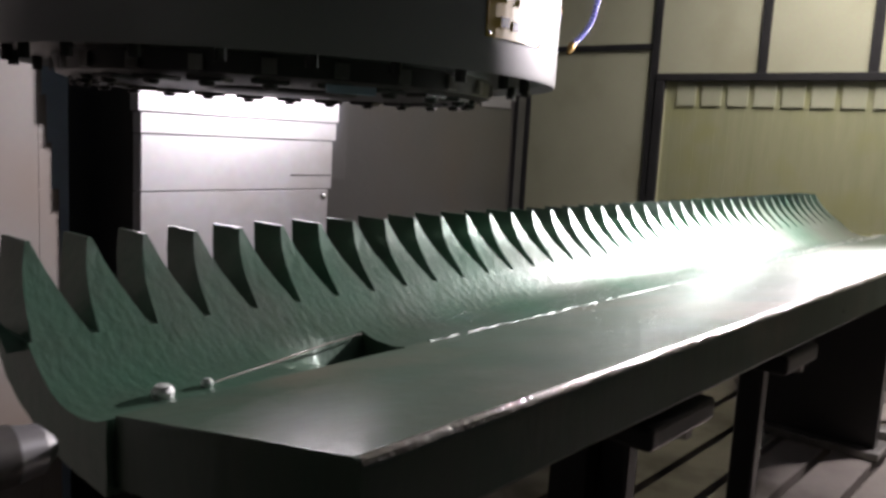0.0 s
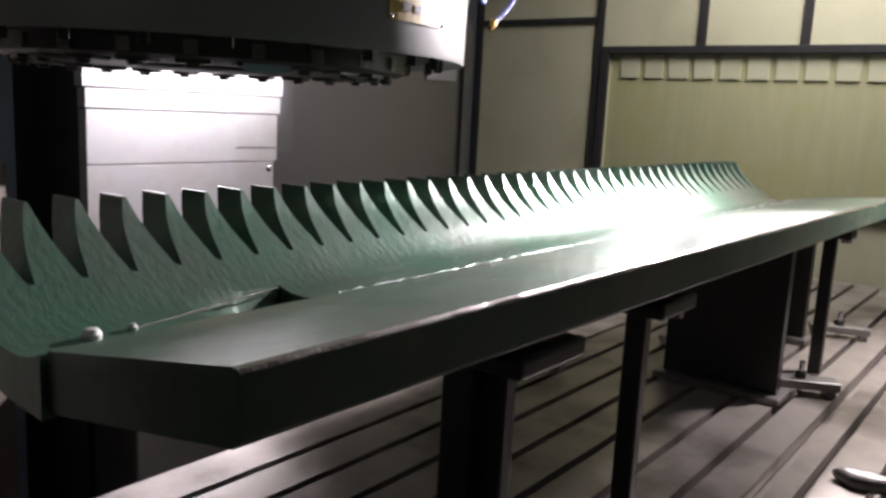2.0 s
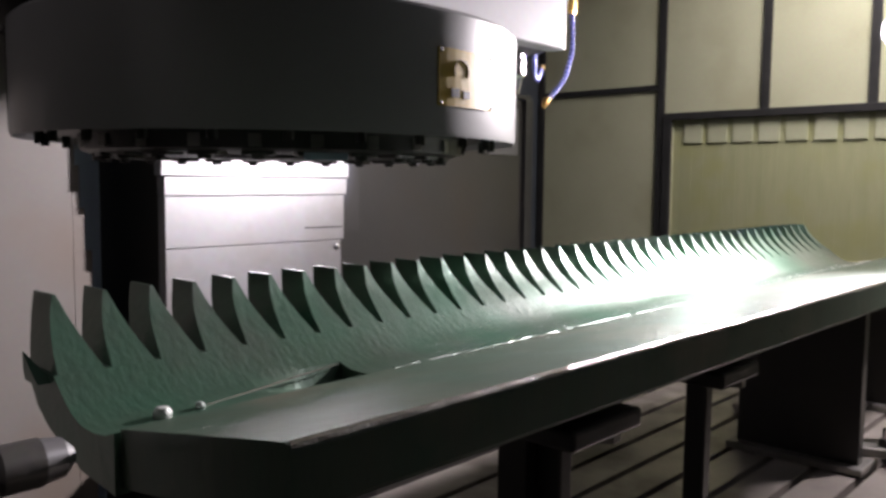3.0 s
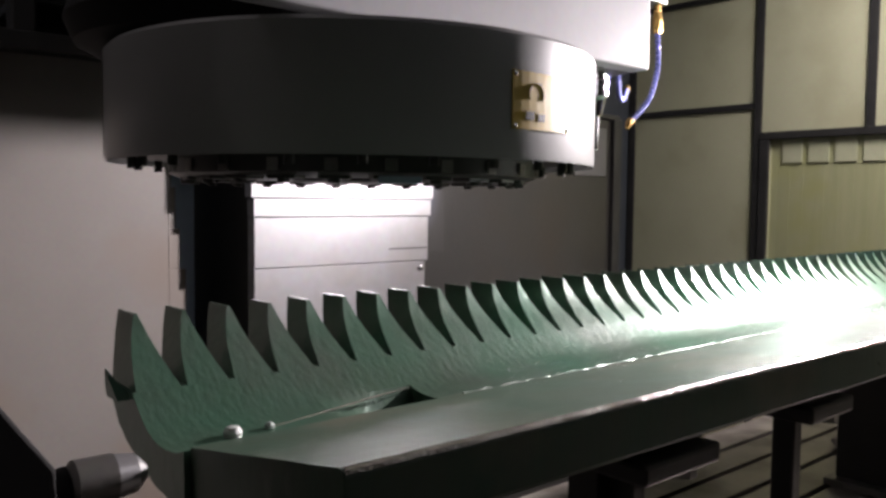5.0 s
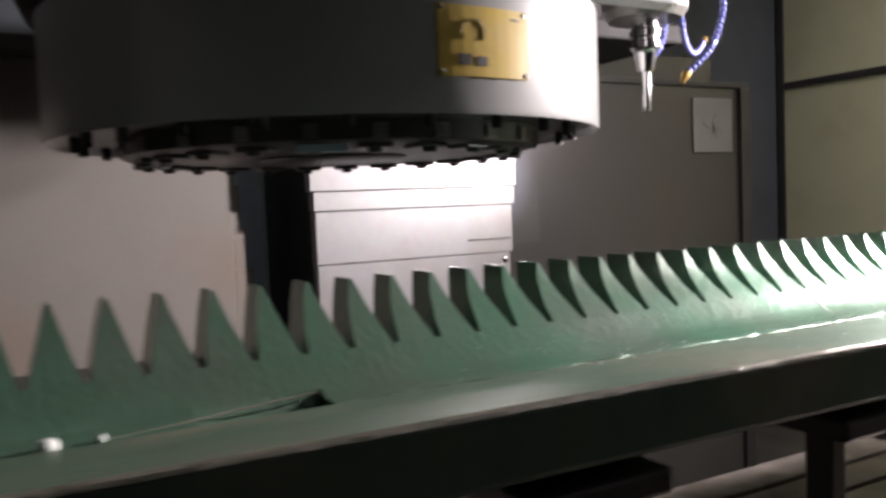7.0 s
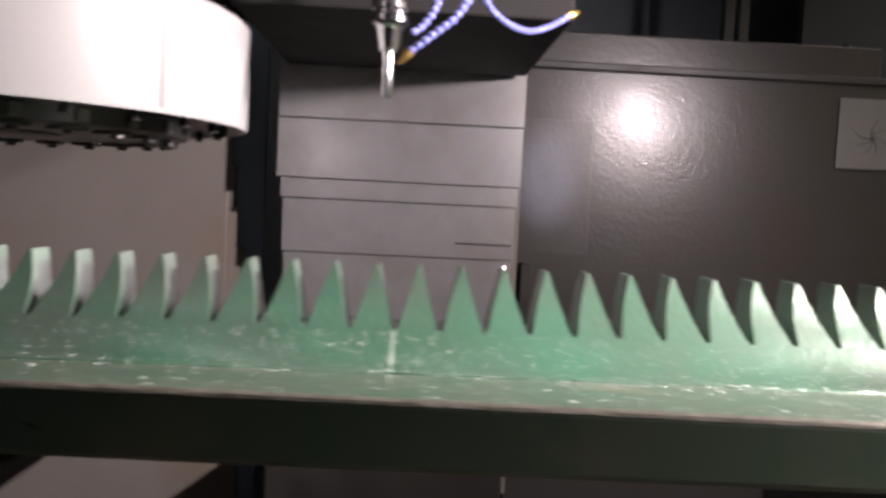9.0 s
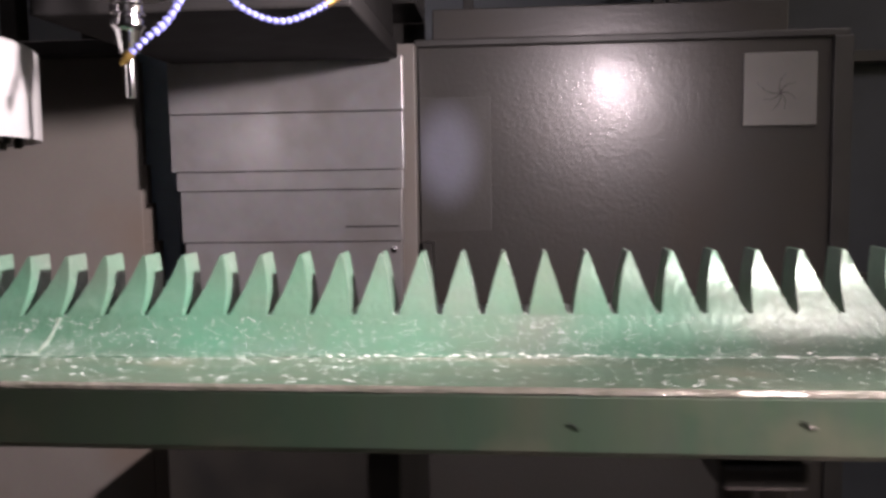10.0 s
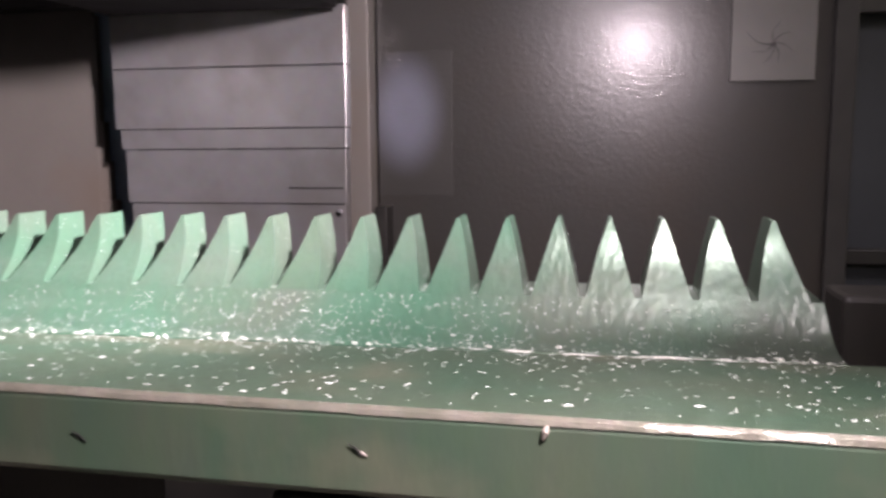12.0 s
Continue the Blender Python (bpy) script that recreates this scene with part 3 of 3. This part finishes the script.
BEAD.to_mesh(bead_mesh)
BEAD.free()
bead_mesh.materials.append(M_HOSE)
bead_mesh.shade_smooth()


def bead_chain(points, parent):
    path = spline(points, 10)
    length, want = 0.0, 0.0
    for a, b in zip(path, path[1:]):
        seg = (b - a).length
        while want <= length + seg:
            ob = new("bead", bead_mesh)
            ob.parent = parent
            ob.matrix_local = Matrix.Translation(a.lerp(b, (want - length) / seg)) @ (b - a).to_track_quat("Z", "Y").to_matrix().to_4x4()
            want += 0.0155
        length += seg


hose = thing("coolant_hose", "beaded blue coolant hose with brass nozzle beside the spindle", "coolant hose", group="coolant hoses")
bead_chain([(1.562, 0.232, 1.85), (1.563, 0.228, 1.78), (1.558, 0.227, 1.73), (1.52, 0.22, 1.66), (1.47, 0.215, 1.615), (1.43, 0.22, 1.585)], hose)
part("nozzle", tube([(1.433, 0.22, 1.587), (1.425, 0.219, 1.578), (1.412, 0.217, 1.562)], [0.010, 0.010, 0.004], 12), M_BRASS, hose, "brass nozzle")
part("brass_fitting", turned([(0.013, 1.84), (0.015, 1.85), (0.015, 1.875), (0.010, 1.90), (0.010, 1.93)], Matrix.Translation((1.562, 0.232, 0)), 6), M_BRASS, hose, "brass fitting")
hose = thing("coolant_hose", "second beaded blue coolant hose reaching past the spindle", "coolant hose", group="coolant hoses")
bead_chain([(1.575, 0.36, 1.86), (1.571, 0.37, 1.79), (1.585, 0.38, 1.725), (1.63, 0.41, 1.692), (1.681, 0.438, 1.682), (1.73, 0.465, 1.70), (1.775, 0.491, 1.73)], hose)
part("nozzle", tube([(1.773, 0.49, 1.729), (1.783, 0.495, 1.735), (1.80, 0.505, 1.745)], [0.010, 0.010, 0.004], 12), M_BRASS, hose, "brass nozzle")
hose = thing("coolant_hose", "short beaded coolant hose curling behind the tool holder", "coolant hose", group="coolant hoses")
bead_chain([(1.50, 0.36, 1.86), (1.50, 0.35, 1.78), (1.48, 0.34, 1.70), (1.455, 0.335, 1.66), (1.43, 0.33, 1.64)], hose)

# ---- lamps ----
def swivel_lamp(eye, target, label):
    ob = thing("work_lamp", label, "lamp", group="work lamps")
    m = look(eye, target) @ Matrix.Rotation(math.pi, 4, "X")
    part("shade", turned([(0.0, -0.16), (0.03, -0.155), (0.05, -0.13), (0.062, -0.06), (0.075, 0.0), (0.079, 0.0), (0.066, -0.06), (0.055, -0.135), (0.03, -0.165), (0.0, -0.17)], m @ Matrix.Translation((0, 0, 0.012)), 32), M_WHITE, ob, "pale enamel bullet shade", True)
    part("lens", turned([(0.0, -0.012), (0.06, -0.012), (0.06, -0.008), (0.0, -0.004)], m, 24), M_LENS, ob, "glowing lens")
    back = m @ Vector((0, 0, -0.15))
    part("arm", tube(spline([back, back + Vector((0.04, 0.0, 0.09)), back + Vector((0.06, 0.05, 0.3)), (back.x + 0.06, back.y + 0.05, 3.995)], 6), 0.016, 12), M_FRAME, ob, "dark swivel arm", True)
    return ob


swivel_lamp(Vector(LAMP) + Vector((0.022, 0.006, 0.026)), (1.6, -0.6, 1.0), "pale bullet-shaped swivel work lamp, lit")
# shade built around the added operator-side fill, out of view
swivel_lamp(Vector(FILL_LAMP) + Vector((-0.01, -0.02, 0.022)), (2.6, -1.2, 0.5), "added fill lamp in a pale shade over the operator side")

# ---- supports, clamps and clutter on the table ----
def riser(x, y0, y1, top_front, top_back, label):
    ob = thing("riser", label, "support", group="risers under the bar")
    bm = bmesh.new()
    vs = [[bm.verts.new((xx, y, z)) for y, z in ((y0, TZ), (y1, TZ), (y1, top_back), (y0, top_front))] for xx in (x - 0.019, x + 0.019)]
    for i in range(4):
        bm.faces.new((vs[0][i], vs[0][(i + 1) % 4], vs[1][(i + 1) % 4], vs[1][i]))
    bm.faces.new(vs[0])
    bm.faces.new(vs[1])
    part("web", bm, M_DARK, ob)
    part("foot", boxed((x - 0.06, y0 - 0.02, TZ), (x + 0.07, y1 + 0.02, TZ + 0.022), 0.003), M_STEEL, ob)
    return ob


riser(2.03, -0.47, -0.12, 1.036, 1.002, "dark welded riser plate standing on the table")
riser(0.47, -0.46, -0.41, 1.036, 1.033, "narrow dark riser post standing on the table")
riser(2.80, -0.35, -0.25, 1.006, 1.0, "dark riser post under the far end of the bar")


def bracket(x, w, label):
    ob = thing("bar_clamp", label, "clamp", group="clamps below the bar")
    part("jaw", boxed((x, -0.545, 1.000), (x + w, -0.40, 1.030), 0.006), M_DARK, ob)
    part("stem", boxed((x + w * 0.2, -0.50, TZ), (x + w * 0.2 + 0.03, -0.46, 1.0), 0.004), M_DARK, ob)
    part("nut", turned([(0.018, 0.985), (0.018, 1.0)], Matrix.Translation((x + w * 0.7, -0.52, 0)), 6), M_STEEL, ob)
    return ob


bracket(0.44, 0.18, "dark clamp jaw gripping the underside of the bar")
bracket(0.90, 0.16, "dark clamp jaw gripping the underside of the bar")
bracket(2.39, 0.09, "small dark clamp jaw gripping the underside of the bar")


def table_clamp(x, y, turn, label):
    ob = thing("table_clamp", label, "clamp", group="table clamps")
    m = pose(x, y, TZ, 0, 0, turn)
    part("strap", boxed((-0.11, -0.035, 0.022), (0.11, 0.035, 0.05), 0.005, m), M_STEEL, ob)
    part("heel", boxed((-0.10, -0.03, 0.0), (-0.06, 0.03, 0.022), 0.003, m), M_STEEL, ob)
    part("toe", boxed((0.07, -0.03, 0.0), (0.10, 0.03, 0.022), 0.003, m), M_STEEL, ob)
    part("nut", turned([(0.017, 0.05), (0.017, 0.068), (0.014, 0.072), (0, 0.072)], m, 6), M_DARK, ob)
    part("stud", turned([(0.009, 0.0), (0.009, 0.10), (0.007, 0.104), (0, 0.104)], m, 12), M_CHROME, ob)
    return ob


table_clamp(2.16, -0.50, -62, "steel strap clamp with nut and stud on the table")
table_clamp(3.0, -0.43, -70, "steel strap clamp with nut and stud on the table")


def lump(x, y, z, size, name, label, category, mat, seed):
    rr = random.Random(seed)
    bm = bmesh.new()
    bmesh.ops.create_icosphere(bm, subdivisions=3, radius=1, matrix=Matrix.Diagonal((*size, 1)))
    for v in bm.verts:
        n = noise.noise(Vector(v.co) * 22 + Vector((seed, 0, 0)))
        v.co *= 1 + 0.35 * n
        v.co.z = max(v.co.z, -size[2] * 0.45)
    bmesh.ops.translate(bm, verts=bm.verts, vec=(x, y, z + size[2] * 0.45))
    return tagged(link(name, bm, mat, None, "", True), label, category)


lump(2.41, 0.0, TZ, (0.09, 0.05, 0.03), "chip_heap", "pale heap of metal chips on the table", "metal chips", M_SCRAP, 3)
lump(1.57, -0.79, TZ, (0.035, 0.06, 0.028), "rag", "dark oily lump lying on the table edge", "rag", M_STEEL, 8)
ob = thing("angle_piece", "small bright angle steel standing on the table", "angle steel")
part("upright", boxed((2.27, -0.20, TZ), (2.276, -0.16, 0.77), 0.001), M_STEEL, ob)
part("base", boxed((1.96, -0.20, TZ), (2.27, -0.16, TZ + 0.006), 0.001), M_STEEL, ob)
ob = thing("end_stop", "dark stop block on a stand beyond the blade end", "stop block")
part("block", boxed((3.03, 0.24, 0.90), (3.16, 0.36, 1.06), 0.01), M_DARK, ob)
part("stand", boxed((3.07, 0.27, TZ), (3.12, 0.33, 0.90), 0.004), M_DARK, ob)

# locating pin with bright cone on a dark arm at the blade's end
ob = thing("locating_pin", "steel locating pin with bright cone tip on a dark arm", "locating pin")
mp_ = Matrix.Translation((-0.071, -0.22, 1.050)) @ Matrix.Rotation(radians(90), 4, "Y")
part("pin", turned([(0.0, -0.085), (0.020, -0.085), (0.027, -0.078), (0.027, -0.036), (0.0, -0.036)], mp_, 28), M_STEEL, ob, "dull steel sleeve", True)
part("cone", turned([(0.0, -0.036), (0.0255, -0.036), (0.022, -0.012), (0.010, 0.0), (0.0, 0.0)], mp_, 28), M_COVER, ob, "bright turned cone", True)
part("neck", tube([(-0.155, -0.22, 1.050), (-0.185, -0.22, 1.048), (-0.21, -0.22, 1.046)], [0.022, 0.020, 0.022], 20), M_MATT, ob, "dark neck", True)
bm = bmesh.new()
sides = [[bm.verts.new((x, y, z)) for x, z in ((-0.31, 1.235), (-0.26, 1.205), (-0.178, 1.085), (-0.176, 1.02), (-0.20, TZ), (-0.34, TZ), (-0.34, 1.235))] for y in (-0.265, -0.175)]
for k in range(7):
    bm.faces.new((sides[0][k], sides[0][(k + 1) % 7], sides[1][(k + 1) % 7], sides[1][k]))
bm.faces.new(sides[0])
bm.faces.new(sides[1])
bmesh.ops.bevel(bm, geom=bm.edges[:], offset=0.004, segments=2, profile=0.5, affect="EDGES", clamp_overlap=True)
part("slanted_bracket", bm, M_MATT, ob, "dark slanted bracket")
ob = tagged(link("foam_blob", turned([(0.0, -0.002), (0.011, 0.0), (0.012, 0.006), (0.008, 0.012), (0.0, 0.014)], Matrix.Translation((0.053, -0.19, 1.060)), 16), M_FOAM, None, "", True), "white foamy coolant blob resting in the trough", "coolant foam", group="foam blobs")
ob = tagged(link("foam_blob", turned([(0.0, -0.001), (0.006, 0.0), (0.007, 0.004), (0.004, 0.008), (0.0, 0.009)], Matrix.Translation((0.107, -0.187, 1.060)), 12), M_WATER, None, "", True), "small white coolant blob resting in the trough", "coolant foam", group="foam blobs")

# The pale tube draws the highlight on the lit lip beside the pocket.
part("lit_edge_ridge", tube([(0.10, -0.187, 1.0605), (0.17, -0.172, 1.0605), (0.24, -0.160, 1.0620), (0.30, -0.149, 1.0640), (0.38, -0.141, 1.0665)], [0.0006, 0.0012, 0.0016, 0.0014, 0.0008], 8), M_EDGE, blade, "pale ridge beside the pocket, its edge highlight painted in", True)
# weld bead where trough and bar meet, and coolant foam along it
rng = random.Random(11)


def bead_line(x, x_end, r0, r1):
    pts, rad = [], []
    while x < x_end:
        pts.append((x, -0.246 + rng.uniform(-0.0025, 0.0025), 1.0735 + rng.uniform(-0.001, 0.001)))
        rad.append(rng.uniform(r0, r1))
        x += rng.uniform(0.008, 0.02)
    return tube(pts, rad, 8)


part("weld_bead", bead_line(0.40, 2.90, 0.0012, 0.0026), M_BLADE, blade, "uneven weld bead", True)
tagged(link("foam_line", bead_line(2.48, 2.84, 0.0010, 0.0022), M_FOAM, None, "", True), "thin white line of coolant foam along the weld", "coolant foam")
bm = bmesh.new()
for _ in range(260):
    x = rng.gauss(2.25, 0.28) if rng.random() < 0.8 else rng.gauss(2.85, 0.03)
    y, r = -0.240 + rng.gauss(0.0, 0.012), rng.uniform(0.0008, 0.0026)
    turned([(1.0, 0.0), (0.8, 0.6), (0.0, 1.0)], Matrix.Translation((x, y, 1.0715)) @ Matrix.Diagonal((r * 1.6, r, r, 1)), 6, bm)
tagged(link("foam_specks", bm, M_FOAM, None, "", True), "specks of white coolant foam along the weld", "coolant foam", kind="stuff")


def surface(y):
    """Height of the wet top at y."""
    line = [(-0.553, 1.130), (-0.246, 1.074), *front[1:]]
    for (a, za), (b, zb) in zip(line, line[1:]):
        if a <= y <= b:
            return za + (zb - za) * (y - a) / (b - a)
    return 1.06


# coolant droplets scattered over trough and bar
bm = bmesh.new()
rng = random.Random(5)
for _ in range(2300):
    x = 0.5 + 2.40 * rng.random() ** 0.6
    y = rng.uniform(-0.54, -0.095) if rng.random() < 0.55 else rng.gauss(-0.22, 0.05)
    if not -0.545 < y < -0.09:
        continue
    z = surface(y) - 0.0085 * x * max(0.0, -y - 0.246) / 0.314
    r = rng.uniform(0.0005, 0.0013) * (1.6 if rng.random() < 0.1 else 1)
    m = Matrix.Translation((x, y, z)) @ Matrix.Rotation(rng.gauss(0.35, 0.35), 4, "Z") @ Matrix.Diagonal((r * rng.uniform(1.2, 3.2), r, r * 0.7, 1))
    turned([(1.0, 0.0), (0.85, 0.5), (0.5, 0.85), (0.0, 1.0)], m, 7, bm)
for _ in range(1900):
    x, y = rng.gauss(1.35, 0.35) if rng.random() < 0.5 else rng.gauss(2.3, 0.25), -0.085 - 0.15 * rng.random() ** 1.3
    if not 0.3 < x < 2.88:
        continue
    r = rng.uniform(0.0004, 0.0009)
    slope = math.atan2(surface(y + 0.004) - surface(y - 0.004), 0.008)
    m = Matrix.Translation((x, y, surface(y))) @ Matrix.Rotation(slope, 4, "X") @ Matrix.Rotation(rng.gauss(0.25, 0.3), 4, "Z") @ Matrix.Diagonal((r, r * rng.uniform(1.2, 3), r * 0.5, 1))
    turned([(1.0, 0.0), (0.85, 0.5), (0.5, 0.85), (0.0, 1.0)], m, 7, bm)
for k in range(16, TEETH):
    for _ in range(26):
        h = rng.uniform(0.0, 0.085)
        yf, yb = np.interp(h, [l[0] for l in levels], [l[1] for l in levels]), np.interp(h, [l[0] for l in levels], [l[2] for l in levels])
        w = 0.0285 * (1 - h / 0.0930) ** 0.95 + 0.0022
        r = rng.uniform(0.0004, 0.0011)
        m = Matrix.Translation((k * PITCH + w * 0.975, rng.uniform(yf, yb), TIP - 0.0925 + h)) @ Matrix.Diagonal((r * 0.7, r, r * 1.3, 1)) @ Matrix.Rotation(radians(90), 4, "Y")
        turned([(1.0, 0.0), (0.8, 0.6), (0.0, 1.0)], m, 6, bm)
    for _ in range(7):
        r = rng.uniform(0.0006, 0.0020)
        m = Matrix.Translation(((k + 0.5) * PITCH + rng.gauss(0, 0.006), rng.uniform(levels[0][1], levels[0][2]), TIP - 0.0925 + rng.uniform(-0.001, 0.003))) @ Matrix.Diagonal((r * 1.4, r, r, 1))
        turned([(1.0, 0.0), (0.8, 0.6), (0.0, 1.0)], m, 6, bm)
tagged(link("coolant_droplets", bm, M_WATER, None, "", True), "scattered bright coolant droplets on the wet steel", "droplets", kind="stuff")

# pale dried streak running down the trough
bm = bmesh.new()
rows = []
for k in range(13):
    y = -0.232 + 0.145 * k / 12
    w = 0.0035 + 0.0015 * math.sin(k * 1.7)
    rows.append([bm.verts.new((1.432 + dx, y, surface(y) + 0.0008 + dz)) for dx, dz in ((-w, 0.0), (-w * 0.4, 0.0008), (w * 0.4, 0.0008), (w, 0.0))])
for a, b in zip(rows, rows[1:]):
    for k in range(3):
        bm.faces.new((a[k], a[k + 1], b[k + 1], b[k]))
tagged(link("coolant_streak", bm, M_STREAK, None, "", True), "pale dried coolant streak down the wet trough", "coolant streak")
